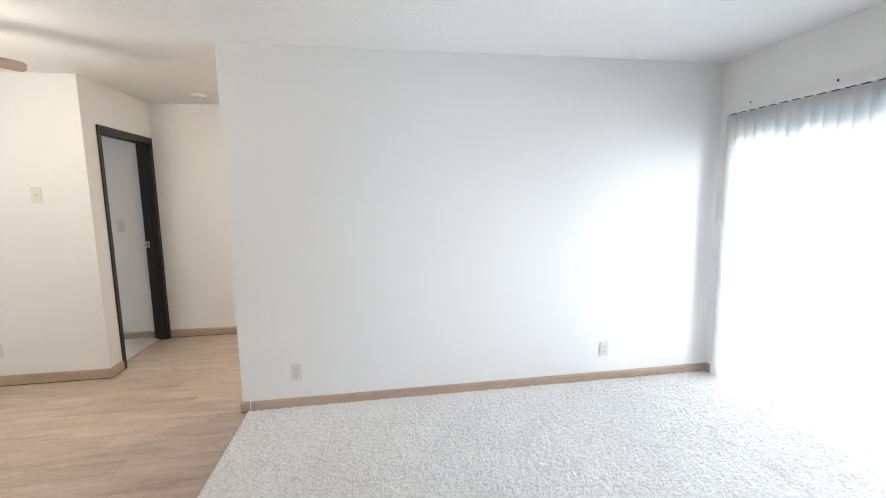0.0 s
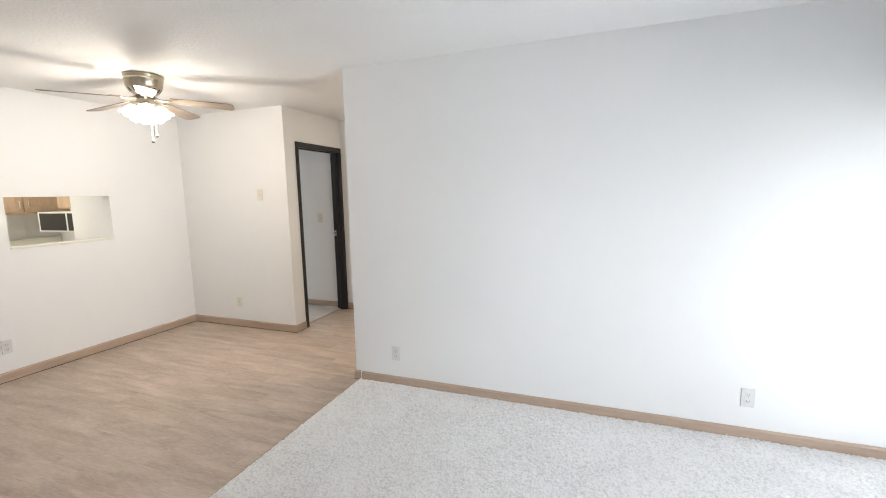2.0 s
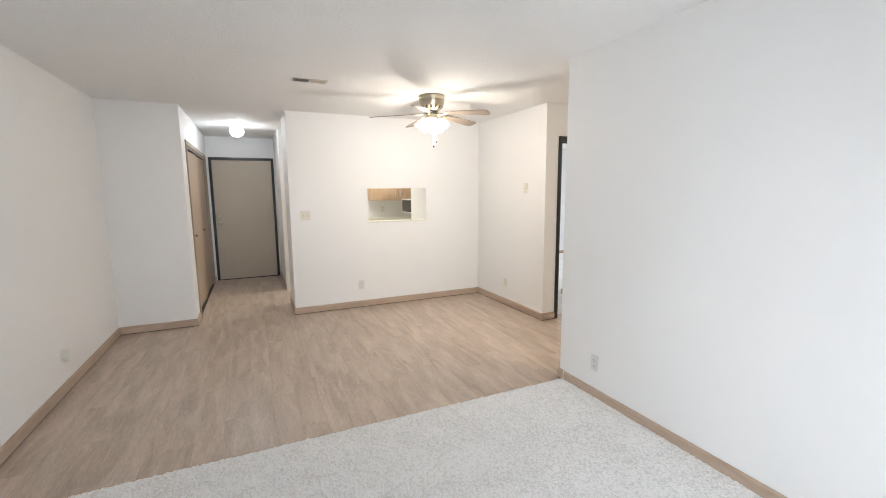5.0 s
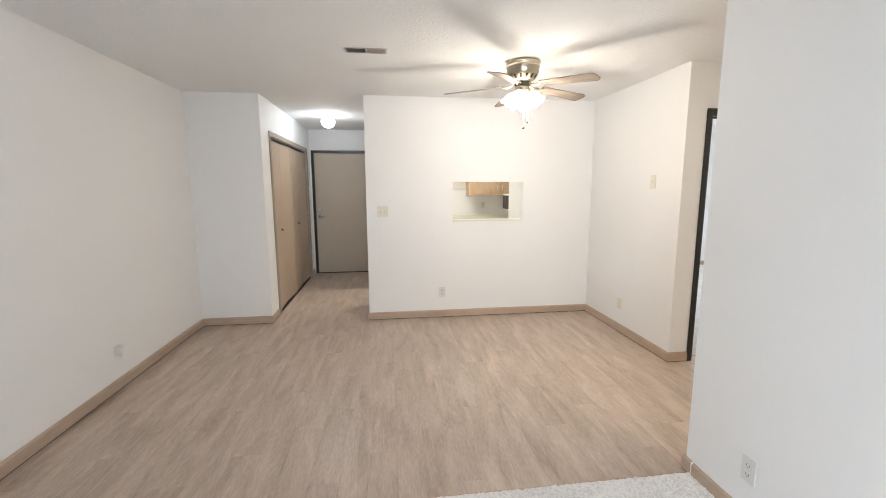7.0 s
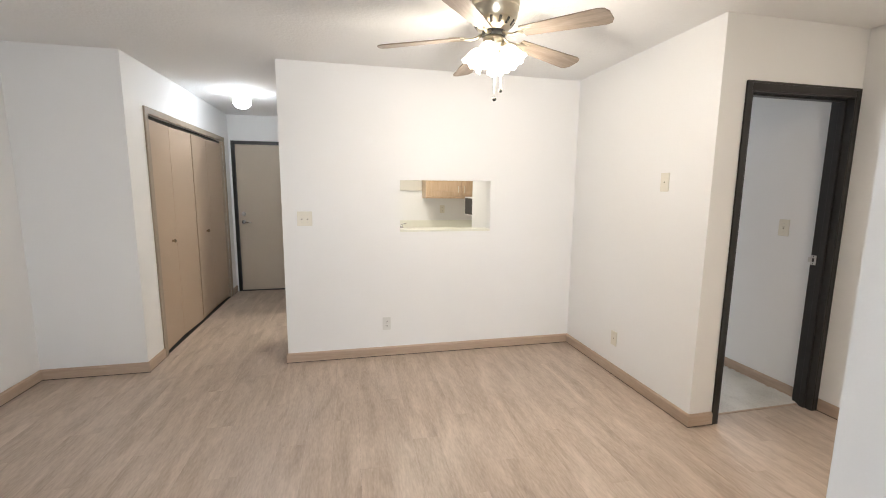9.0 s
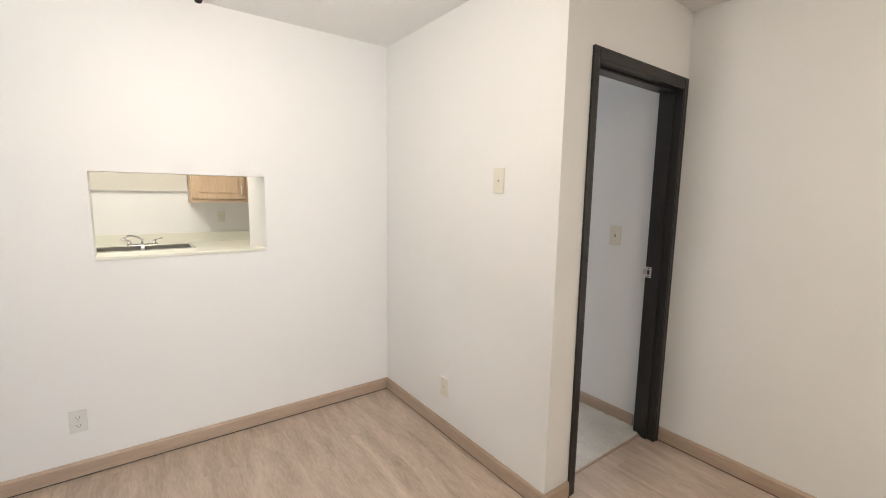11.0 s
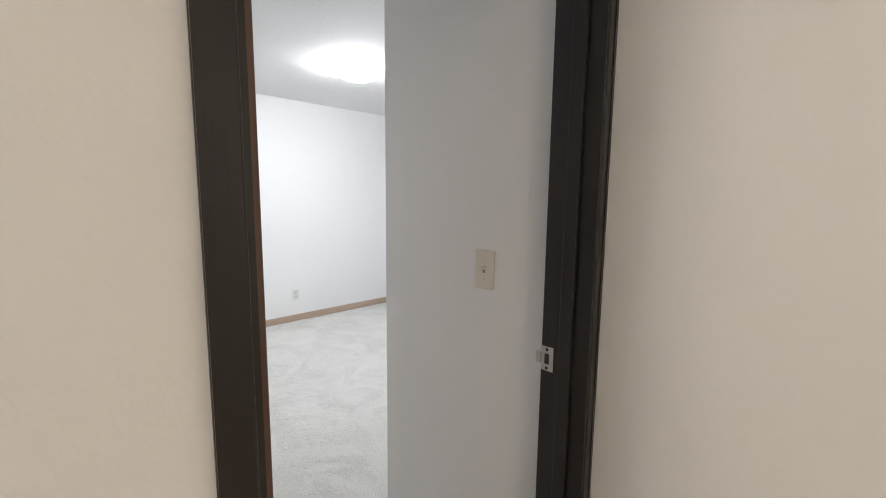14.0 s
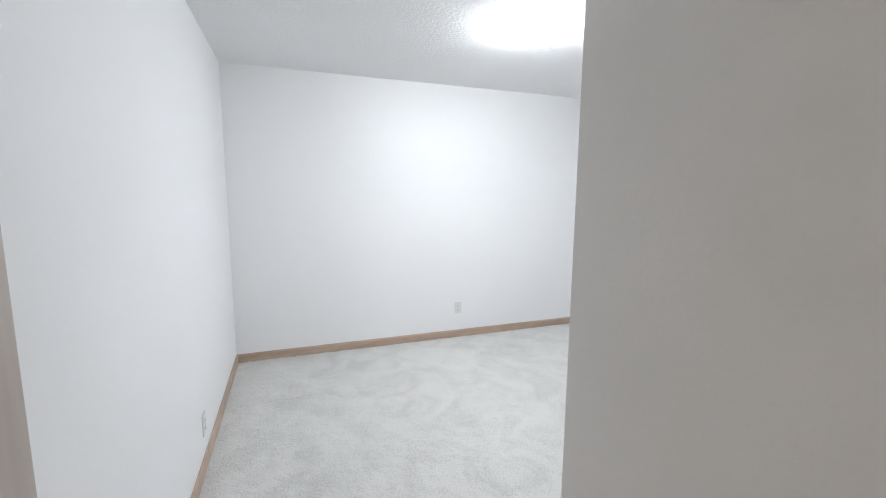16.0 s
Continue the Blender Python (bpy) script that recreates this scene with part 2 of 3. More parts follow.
wall("wall_entry", "white wall around the entry door", (-6.28, -6.18, -0.7, 0.155, 0, H), (-6.28, -6.18, 1.165, 1.30, 0, H), (-6.28, -6.18, 0.155, 1.165, 2.098, H))
wall("wall_entry_north", "white entry wall with an opening to the kitchen", (-4.07, -3.54, 1.185, 1.30, 0, H), (-6.18, -4.85, 1.185, 1.30, 0, H))
wall("wall_pass_through", "white dining wall with a kitchen pass-through opening", (-3.54, -3.42, 1.185, 2.134, 0, H), (-3.54, -3.42, 2.94, 3.76, 0, H),
     (-3.54, -3.42, 2.134, 2.94, 0, 1.10), (-3.54, -3.42, 2.134, 2.94, 1.541, H))
ret = wall("wall_kitchen_return", "white return wall inside the kitchen", (-0.60, 0, 0, 0.08, 0, H))
ret.matrix_basis = pose(-3.54, 2.94, 0, 0, 0, -4.5)
wall("wall_dining_north", "cream-lit white dining wall", (-6.0, -1.906, 3.76, 3.83, 0, H))
wall("wall_bedroom_door", "white wall around the bedroom doorway", (-2.015, -1.906, 3.83, 3.960, 0, H), (-2.015, -1.906, 4.748, 4.79, 0, H), (-2.015, -1.906, 3.960, 4.748, 2.050, H))
wall("wall_hall_north", "plain white hallway wall running into the bedroom", (-2.777, 1.60, 4.79, 4.89, 0, H))
wall("wall_bedroom_closet", "plain white bedroom wall", (-2.777, -2.677, 4.89, 7.6, 0, H))
wall("wall_bedroom_west", "plain white bedroom far wall", (-6.012, -5.912, 3.83, 7.7, 0, H))
wall("wall_bedroom_north", "plain white bedroom wall", (-5.912, -2.677, 7.6, 7.7, 0, H))
wall("wall_kitchen_west", "white kitchen wall behind the sink", (-6.0, -5.9, 1.30, 3.76, 0, H))
wall("wall_hall_east", "plain white hallway end wall", (1.60, 1.70, 3.07, 4.89, 0, H))
structure("ceiling", boxes((-6.4, 3.2, -0.8, 7.8, H, H + 0.12)), CEILING, "white ceiling with knockdown texture", "ceiling")
structure("subfloor", boxes((-6.4, 3.2, -0.8, 7.8, -0.2, -0.013)), SLOT, "dark subfloor under the finishes", "floor")
structure("kitchen_floor", boxes((-5.9, -3.54, 1.185, 3.76, -0.012, -0.001)), KITCHEN_FLOOR, "beige kitchen vinyl floor", "floor")


def carpet(name, label, x0, x1, y0, y1, step, seed, mat):
    nx, ny = int((x1 - x0) / step), int((y1 - y0) / step)
    rng = np.random.default_rng(seed)
    xs, ys = np.meshgrid(np.linspace(x0, x1, nx + 1), np.linspace(y0, y1, ny + 1), indexing="ij")
    zs = 0.012 + rng.normal(0, 0.0032, xs.shape)
    zs[0, :] = zs[-1, :] = 0.004
    verts = np.stack([xs, ys, zs], -1).reshape(-1, 3)
    i = np.arange(nx * (ny + 1)).reshape(nx, ny + 1)[:, :-1].reshape(-1)
    faces = np.stack([i, i + ny + 1, i + ny + 2, i + 1], -1)
    me = bpy.data.meshes.new(name)
    me.from_pydata(verts.tolist(), [], faces.tolist())
    me.polygons.foreach_set("use_smooth", [True] * len(me.polygons))
    me.materials.append(mat)
    return tagged(new(name, me), label, "carpet", "", "structure")


carpet("carpet_living", "pale grey cut-pile living room carpet", -0.60, 2.99, -0.6, 2.95, 0.011, 3, CARPET)
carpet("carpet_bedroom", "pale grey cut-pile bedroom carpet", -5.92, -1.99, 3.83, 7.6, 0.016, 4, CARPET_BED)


def baseboard(x0, x1, y0, y1, face, h=0.085):
    """A baseboard on a wall; face is the side that shows: +x, -x, +y or -y."""
    t = 0.013
    bm = bmesh.new()
    prof = ((0, 0.007), (t, 0.007), (t, h - 0.012), (t * 0.45, h), (0, h))
    s = 1 if face[0] == "+" else -1
    rings = []
    for end in (0, 1):
        ring = []
        for d, z in prof:
            if face[1] == "x":
                ring.append(bm.verts.new((x0 + s * d, (y0, y1)[end], z)))
            else:
                ring.append(bm.verts.new(((x0, x1)[end], y0 + s * d, z)))
        rings.append(ring)
    for k in range(5):
        bm.faces.new((rings[0][k], rings[0][(k + 1) % 5], rings[1][(k + 1) % 5], rings[1][k]))
    bm.faces.new(rings[0]), bm.faces.new(rings[1])
    bmesh.ops.recalc_face_normals(bm, faces=bm.faces)
    board = structure("baseboard", bm, OAK_Y if face[1] == "x" else OAK, "light oak baseboard along the wall", "baseboard")
    # dark strip that paints the shadow line below the board
    e = s * 0.010
    part("gap_shadow_strip", boxes((min(x0, x0 + e), max(x0, x0 + e), y0, y1, 0.0005, 0.0065) if face[1] == "x" else (x0, x1, min(y0, y0 + e), max(y0, y0 + e), 0.0005, 0.0065)), SLOT, board, "dark strip for the shadow line under the baseboard")
    return board


baseboard(-0.575, 2.97, 2.95, 2.95, "-y", 0.075)
baseboard(-0.643, -0.578, 2.95, 2.95, "-y", 0.078)
baseboard(-0.63, -0.63, 2.95, 3.07, "-x")
tagged(part("baseboard_joint", boxes((-0.5785, -0.5745, 2.934, 2.95, 0.004, 0.079), bevel=0.001), WHITE_PLASTIC), "pale caulked joint in the baseboard", "trim", "", "structure")
baseboard(-0.63, 1.6, 3.07, 3.07, "+y")
baseboard(2.97, 2.97, 2.84, 2.937, "-x")
baseboard(2.97, 2.97, -0.6, 0.43, "-x")
baseboard(-3.455, 2.97, -0.6, -0.6, "+y")
baseboard(-3.455, -3.455, -0.587, 0.138, "+x")
baseboard(-3.745, -3.455, 0.125, 0.125, "+y")
baseboard(-6.18, -5.935, 0.125, 0.125, "+y")
baseboard(-4.07, -3.42, 1.185, 1.185, "-y")
baseboard(-6.18, -4.85, 1.185, 1.185, "-y")
baseboard(-3.42, -3.42, 1.172, 3.76, "+x")
baseboard(-3.407, -1.8955, 3.76, 3.76, "-y")
baseboard(-1.906, -1.906, 3.7478, 3.926, "+x")
baseboard(-1.90, 1.6, 4.79, 4.79, "-y")
baseboard(-2.777, -2.06, 4.79, 4.79, "-y")
baseboard(-2.777, -2.777, 4.777, 7.6, "-x")
baseboard(-5.912, -5.912, 3.83, 7.6, "+x")
baseboard(-5.899, -2.10, 3.83, 3.83, "+y")

# thin edge strips where carpet meets planks
tagged(part("carpet_edge_strip", boxes((-0.606, -0.594, -0.6, 2.95, -0.002, 0.006), bevel=0.002), OAK_Y), "thin oak strip between carpet and planks", "trim", "", "structure")
tagged(part("threshold_strip", boxes((-1.998, -1.984, 3.976, 4.734, -0.002, 0.007), bevel=0.002), OAK_Y), "thin worn strip in the bedroom doorway", "trim", "", "structure")

# ---- doors ----


def bedroom_door():
    f = structure("door_1", boxes((-2.027, -1.8985, 3.961, 3.975, 0, 2.035), (-2.027, -1.8985, 4.735, 4.747, 0, 2.035), (-2.027, -1.8985, 3.961, 4.747, 2.035, 2.049)), DARK, "dark brown bedroom door frame with an open door", "door")
    # hall-side casing with a raised outer bead
    part("casing", boxes((-1.906, -1.8955, 3.926, 3.968, 0, 2.092), bevel=0.004), DARK, f)
    part("casing", boxes((-1.906, -1.8955, 4.741, 4.776, 0, 2.092), bevel=0.004), DARK, f)
    part("casing", boxes((-1.906, -1.8955, 3.9685, 4.7405, 2.042, 2.092), bevel=0.004), DARK, f)
    part("casing_bead", boxes((-1.8955, -1.8935, 3.926, 3.936, 0, 2.092), (-1.8955, -1.8935, 4.766, 4.776, 0, 2.092), (-1.8955, -1.8935, 3.936, 4.766, 2.080, 2.092)), DARK, f)
    part("casing", boxes((-2.031, -2.015, 3.926, 3.968, 0, 2.092), (-2.031, -2.015, 4.741, 4.776, 0, 2.092), (-2.031, -2.015, 3.9685, 4.7405, 2.042, 2.092)), DARK, f)
    part("door_stop", boxes((-1.99, -1.95, 3.9752, 4.002, 0, 2.0345), bevel=0.002), LEAF_EDGE, f, "brown door stop strip")
    part("door_stop", boxes((-1.975, -1.94, 4.723, 4.735, 0, 2.035), bevel=0.003), DARK, f)
    part("door_stop", boxes((-1.975, -1.94, 4.0025, 4.7225, 2.023, 2.035), bevel=0.003), DARK, f)
    s = part("strike_plate", boxes((-2.027, -1.992, 4.7325, 4.7348, 0.985, 1.050), (-2.040, -2.027, 4.728, 4.7348, 1.003, 1.033), bevel=0.0008, segments=1), STEEL, f, "steel strike plate")
    part("strike_hole", boxes((-2.016, -2.003, 4.7315, 4.7324, 1.004, 1.031)), SLOT, s)
    for z in (0.993, 1.042):
        part("screw", lathe([(0.0, 0.0012), (0.004, 0.0008), (0.004, 0)], 12, "y"), SLOT, s, m=pose(-2.010, 4.7324, z))
    # the leaf, swung open into the bedroom
    leaf = tagged(part("bedroom_door_leaf", boxes((-0.762, 0, 0, 0.036, 0.018, 2.025), bevel=0.002), LEAF), "pale wood-grain slab door standing open", "door")
    leaf.matrix_basis = pose(-2.036, 3.962, 0, 0, 0, 1.9)
    part("hinge_edge", boxes((0.0002, 0.0012, 0.001, 0.035, 0.02, 2.023)), LEAF_EDGE, leaf, "brown hinge edge")
    for z in (0.25, 1.05, 1.82):
        part("hinge", lathe([(0, -0.045), (0.006, -0.045), (0.006, 0.045), (0, 0.045)], 12), BRASS, leaf, m=pose(0.006, -0.004, z))
    for side in (1, -1):
        k = part("door_knob", lathe([(0, 0.066), (0.012, 0.065), (0.022, 0.060), (0.027, 0.050), (0.027, 0.043), (0.022, 0.034), (0.013, 0.028), (0.010, 0.02), (0.012, 0.012), (0.026, 0.008), (0.032, 0.003), (0.033, 0)], 28, "y"), KNOB, leaf, "aged brass ball knob")
        k.matrix_basis = pose(-0.70, 0.0362 if side == 1 else -0.0002, 1.005, 0, 0, 180 if side == 1 else 0)


bedroom_door()


def entry_door():
    f = structure("door_2", boxes((-6.28, -6.168, 0.155, 0.197, 0, 2.098), (-6.28, -6.168, 1.123, 1.165, 0, 2.098), (-6.28, -6.168, 0.197, 1.123, 2.056, 2.098), bevel=0.003), DARK, "dark brown metal entry door frame", "door")
    leaf = part("door_leaf", boxes((-6.245, -6.20, 0.199, 1.121, 0.012, 2.053), bevel=0.002), TAN, f, "tan painted flush entry door")
    part("threshold", boxes((-6.28, -6.17, 0.197, 1.123, 0.0, 0.012)), DARK, f)
    lever = part("door_lever", tube([(0.008, 0, 0), (0.045, 0, 0), (0.052, 0.012, 0), (0.052, 0.06, 0.001), (0.048, 0.105, -0.002)], 0.0095, 12), CHROME, leaf, "bright steel lever handle", pose(-6.199, 0.265, 0.985))
    part("rose", lathe([(0, 0.012), (0.026, 0.010), (0.031, 0)], 24, "x"), CHROME, lever)
    part("deadbolt", lathe([(0, 0.02), (0.02, 0.018), (0.027, 0.008), (0.029, 0)], 24, "x"), STEEL, leaf, "steel deadbolt", pose(-6.199, 0.265, 1.10))
    part("peephole", lathe([(0, 0.004), (0.007, 0.003), (0.008, 0)], 16, "x"), BRASS, leaf, "", pose(-6.199, 0.66, 1.50))


entry_door()


def closet():
    f = structure("door_3", boxes((-3.80, -3.745, 0.125, 0.141, 0, 2.106), (-5.935, -5.88, 0.125, 0.141, 0, 2.106), (-5.88, -3.80, 0.125, 0.141, 2.05, 2.106), bevel=0.004), TAUPE, "taupe-framed closet with tan bifold doors", "door")
    part("door_jamb", boxes((-3.812, -3.80, 0.027, 0.125, 0, 2.05), (-5.88, -5.868, 0.027, 0.125, 0, 2.05)), TAUPE, f)
    part("track", boxes((-5.868, -3.812, 0.06, 0.095, 2.024, 2.05)), SLOT, f, "dark bifold track")
    w = (5.868 - 3.812) / 4
    for i in range(4):
        x1 = -3.812 - i * w
        tilt = (2.2, -2.2, 1.6, -1.6)[i]
        near, far = (0.015 if i == 2 else 0.0025), (0.015 if i == 1 else 0.0025)
        p = part("bifold_panel", boxes((-w / 2 + far, w / 2 - near, -0.016, 0.016, 0.010, 2.022), bevel=0.002), CLOSET_TAN, f, "", pose(x1 - w / 2, 0.079, 0, 0, 0, tilt))
        if i in (0, 2):
            part("pull_knob", lathe([(0, 0.034), (0.013, 0.032), (0.018, 0.023), (0.010, 0.012), (0.012, 0)], 20, "y"), KNOB, p, "small brass knob", pose(-0.13 if i == 0 else -0.07, 0.0165, 0.966, 0, 0, 180))


closet()

# ---- patio door and vertical blinds ----
patio = structure("window_1", boxes((3.07, 3.11, 0.45, 0.50, 0, 2.05), (3.07, 3.11, 2.77, 2.82, 0, 2.05), (3.07, 3.11, 0.50, 2.77, 2.0, 2.05), (3.07, 3.11, 0.50, 2.77, 0, 0.05), (3.075, 3.105, 1.60, 1.67, 0.05, 2.0)), ALUMINIUM, "white aluminium sliding patio door", "window")
for y0, y1 in ((0.50, 1.60), (1.67, 2.77)):
    g = part("pane", boxes((3.088, 3.093, y0, y1, 0.05, 2.0)), GLASS, patio)
    g.visible_shadow = False

blinds = thing("vertical_blinds", "closed white vinyl vertical blinds over the patio door", "blinds", pose(2.925, 0, 0))
part("headrail", boxes((-0.022, 0.045, 0.42, 2.83, 2.036, 2.062), bevel=0.004), WHITE_PLASTIC, blinds)
for y in (2.70, 2.13):
    tagged(part("screw_hole", lathe([(0, 0.001), (0.007, 0.0005), (0.007, 0)], 12, "x"), SLOT, m=pose(2.97, y, 2.10, 0, 0, 180)), "small dark screw hole in the header", "screw hole")
slat_bm = bmesh.new()
rows_ = []
for k in range(7):
    u = k / 6 - 0.5
    rows_.append([slat_bm.verts.new((0.012 * (1 - 4 * u * u), u * 0.098, z)) for z in (0.03, 2.03)])
for a, b in zip(rows_, rows_[1:]):
    slat_bm.faces.new((a[0], b[0], b[1], a[1])).smooth = True
bmesh.ops.solidify(slat_bm, geom=slat_bm.faces[:], thickness=0.001)
slat = part("blind_slat", slat_bm, BLIND, blinds, "", pose(0, 2.775, 0, 0, 0, 30))
rng = random.Random(5)
for i in range(1, 31):
    s = new("blind_slat", slat.data)
    s.parent = blinds
    s.matrix_basis = pose(rng.uniform(-0.004, 0.004), 2.775 - i * 0.076, 0, 0, 0, 30 + rng.uniform(-7, 7))

# dark dashes drawn as boxes for the shadows between slat tops and headrail
for i in range(31):
    part("slat_top_shadow", boxes((-0.0235, -0.004, -0.022, 0.022, 2.0322, 2.0355)), SLOT, blinds, "dark dash for the shadow above a slat", pose(0, 2.775 - i * 0.076, 0))

# ---- plates on the walls ----


def plate(name, label, x, y, z, turn, w=0.07, h=0.115, kind="outlet", mat=None, group=""):
    """A wall plate; it faces -y at turn 0."""
    mat = mat or PLATE
    p = tagged(part(name, boxes((-w / 2, w / 2, -0.0065, 0, -h / 2, h / 2), bevel=0.0025), mat), label, "outlet" if kind == "outlet" else "switch" if kind == "switch" else "wall plate", group)
    p.matrix_basis = pose(x, y, z, 0, 0, turn)
    if kind == "outlet":
        for dz in (0.021, -0.021):
            r = part("receptacle", boxes((-0.017, 0.017, -0.0085, -0.0055, dz - 0.014, dz + 0.014), bevel=0.0012, segments=1), mat, p)
            part("slot", boxes((-0.008, -0.0055, -0.0092, -0.0084, dz - 0.003, dz + 0.007)), SLOT, r)
            part("slot", boxes((0.0055, 0.008, -0.0092, -0.0084, dz - 0.003, dz + 0.006)), SLOT, r)
            part("slot", boxes((-0.002, 0.002, -0.0092, -0.0084, dz - 0.010, dz - 0.006)), SLOT, r)
        part("screw", lathe([(0, 0.001), (0.003, 0.0008), (0.003, 0)], 10, "y"), STEEL, p, "", pose(0, -0.006, 0))
    if kind == "switch":
        n = max(1, round(w / 0.046) - 1) if w > 0.08 else 1
        for i in range(n):
            cx = (i - (n - 1) / 2) * 0.046
            part("switch_slot", boxes((cx - 0.0048, cx + 0.0048, -0.0072, -0.0058, -0.010, 0.010)), RECESS, p)
            part("toggle", boxes((cx - 0.004, cx + 0.004, -0.017, -0.006, 0.0, 0.010), bevel=0.0015, segments=1), mat, p)
            for dz in (0.03, -0.03):
                part("screw", lathe([(0, 0.001), (0.003, 0.0008), (0.003, 0)], 10, "y"), STEEL, p, "", pose(cx, -0.006, dz))
    if kind == "blank":
        part("centre_hole", lathe([(0, 0.0015), (0.004, 0.001), (0.004, 0)], 12, "y"), SLOT, p, "", pose(0, -0.006, 0))
    return p


plate("wall_outlet", "white duplex outlet on the partition wall", -0.262, 2.95, 0.263, 0, mat=PLATE_WHITE, group="wall outlets")
plate("wall_outlet", "white duplex outlet on the partition wall", 2.062, 2.95, 0.263, 0, mat=PLATE_WHITE, group="wall outlets")
plate("wall_outlet", "white duplex outlet under the pass-through", -3.42, 2.012, 0.296, 90, mat=PLATE_WHITE, group="wall outlets")
plate("wall_outlet", "ivory blank plate low on the dining wall", -2.692, 3.76, 0.297, 0, kind="blank")
plate("wall_switch", "ivory double switch plate beside the entry", -3.42, 1.358, 1.219, 90, 0.117, 0.117, "switch")
plate("wall_plate", "ivory thermostat cover plate with a centre hole", -2.274, 3.76, 1.524, 0, 0.074, 0.122, "blank")
plate("wall_switch", "ivory single toggle switch inside the bedroom", -2.27, 4.79, 1.211, 0, 0.074, 0.12, "switch")
plate("wall_switch", "ivory switch at the kitchen opening", -4.0, 1.185, 1.22, 0, 0.07, 0.115, "switch")
plate("wall_outlet", "white outlet on the bedroom far wall", -5.912, 5.848, 0.314, 90, mat=PLATE_WHITE, group="wall outlets")
plate("wall_outlet", "white outlet on the bedroom side wall", -4.50, 3.83, 0.24, 180, mat=PLATE_WHITE, group="wall outlets")
plate("wall_outlet", "ivory outlet above the kitchen counter", -5.9, 3.05, 1.175, 90, group="wall outlets")
plate("wall_outlet", "ivory outlet beside the kitchen sink", -5.9, 1.90, 1.14, 90, group="wall outlets")
jack = plate("wall_jack", "white cable jack with a loose cover", -2.04, -0.6, 0.295, 180, 0.07, 0.075, "blank", WHITE_PLASTIC)
part("jack_cover", boxes((-0.03, 0.02, -0.045, -0.006, -0.02, 0.03), bevel=0.004), WHITE_PLASTIC, jack)
part("jack_clip", boxes((0.005, 0.03, -0.03, -0.006, -0.055, -0.025), bevel=0.003), WHITE_PLASTIC, jack)

# ---- ceiling fan ----


def ceiling_fan(x, y, phase):
    fan = thing("ceiling_fan", "brass flush-mount ceiling fan with oak blades and lit glass shades", "ceiling fan", pose(x, y, H + 0.02))
    part("canopy", lathe([(0, -0.021), (0.131, -0.021), (0.134, -0.036), (0.128, -0.041), (0.128, -0.053), (0.131, -0.057), (0.131, -0.063), (0.125, -0.068), (0.123, -0.103), (0.115, -0.118)], 48), BRASS, fan)
    part("vent_band", lathe([(0.115, -0.118), (0.085, -0.155), (0.06, -0.168)], 48), BRASS, fan)
    for k in range(14):
        a = 2 * math.pi * k / 14
        part("vent_slot", boxes((-0.001, 0.0015, -0.007, 0.007, -0.017, 0.017)), SLOT, fan, "", pose(0.1005 * math.cos(a), 0.1005 * math.sin(a), -0.1365, 0, 39, math.degrees(a)))
    part("rotor", lathe([(0.06, -0.168), (0.062, -0.19), (0.05, -0.195)], 40), SLOT, fan)
    part("light_fitter", lathe([(0.05, -0.195), (0.055, -0.20), (0.058, -0.235), (0.045, -0.25), (0.02, -0.258), (0.012, -0.272), (0, -0.275)], 36), BRASS, fan)
    for k in range(5):
        a = phase + 72 * k
        turn = pose(0, 0, 0, 0, 0, a)
        iron = part("blade_iron", tube([(0.055, 0, -0.18), (0.085, 0, -0.196), (0.115, 0, -0.205), (0.15, 0, -0.203), (0.175, 0, -0.199)], 0.008, 10), BRASS, fan, "", turn)
        part("bracket", boxes((0.155, 0.235, -0.028, 0.028, -0.204, -0.2005), bevel=0.0015, segments=1), BRASS, iron)
        bm = bmesh.new()
        outline = [(0.175, -0.045), (0.580, -0.066), (0.606, -0.057), (0.620, -0.032), (0.620, 0.032), (0.606, 0.057), (0.580, 0.066), (0.175, 0.045)]
        lo = [bm.verts.new((px, py, -0.2)) for px, py in outline]
        hi = [bm.verts.new((px, py, -0.194)) for px, py in outline]
        bm.faces.new(lo[::-1]), bm.faces.new(hi)
        for i in range(8):
            bm.faces.new((lo[i], lo[(i + 1) % 8], hi[(i + 1) % 8], hi[i]))
        bmesh.ops.recalc_face_normals(bm, faces=bm.faces)
        pitch = Matrix.Translation((0.12, 0, -0.199)) @ pose(0, 0, 0, -11, 4.2, 0) @ Matrix.Translation((-0.12, 0, 0.199))
        part("blade", bm, BLADE, fan, "", turn @ pitch)
    for k in range(4):
        a = phase + 18 + 90 * k
        m = pose(0, 0, -0.232, 0, 0, a) @ pose(0.045, 0, 0, 0, -38, 0)
        part("socket", lathe([(0.022, -0.035), (0.024, -0.01), (0.02, 0.005), (0, 0.006)], 24), BRASS, fan, "", m)
        s = part("shade", lathe([(0.066, -0.128), (0.058, -0.118), (0.052, -0.095), (0.049, -0.07), (0.042, -0.048), (0.030, -0.034), (0.022, -0.03)], 40, wave=0.006, waves=8), SHADE, fan, "lit frosted glass bell shade", m)
        s.visible_shadow = True
    for px, py, ln in ((0.03, 0.004, 0.255), (0.035, 0.035, 0.21)):
        c = part("pull_chain", tube([(px, py, -0.25), (px, py, -0.25 - ln)], 0.0018, 8), WHITE_PLASTIC, fan, "thin pale pull chain")
        part("ball", lathe([(0, -0.012), (0.008, -0.009), (0.011, 0), (0.008, 0.009), (0.002, 0.013)], 16), SLOT, c, "", pose(px, py, -0.26 - ln))


ceiling_fan(-2.10, 2.48, 37)
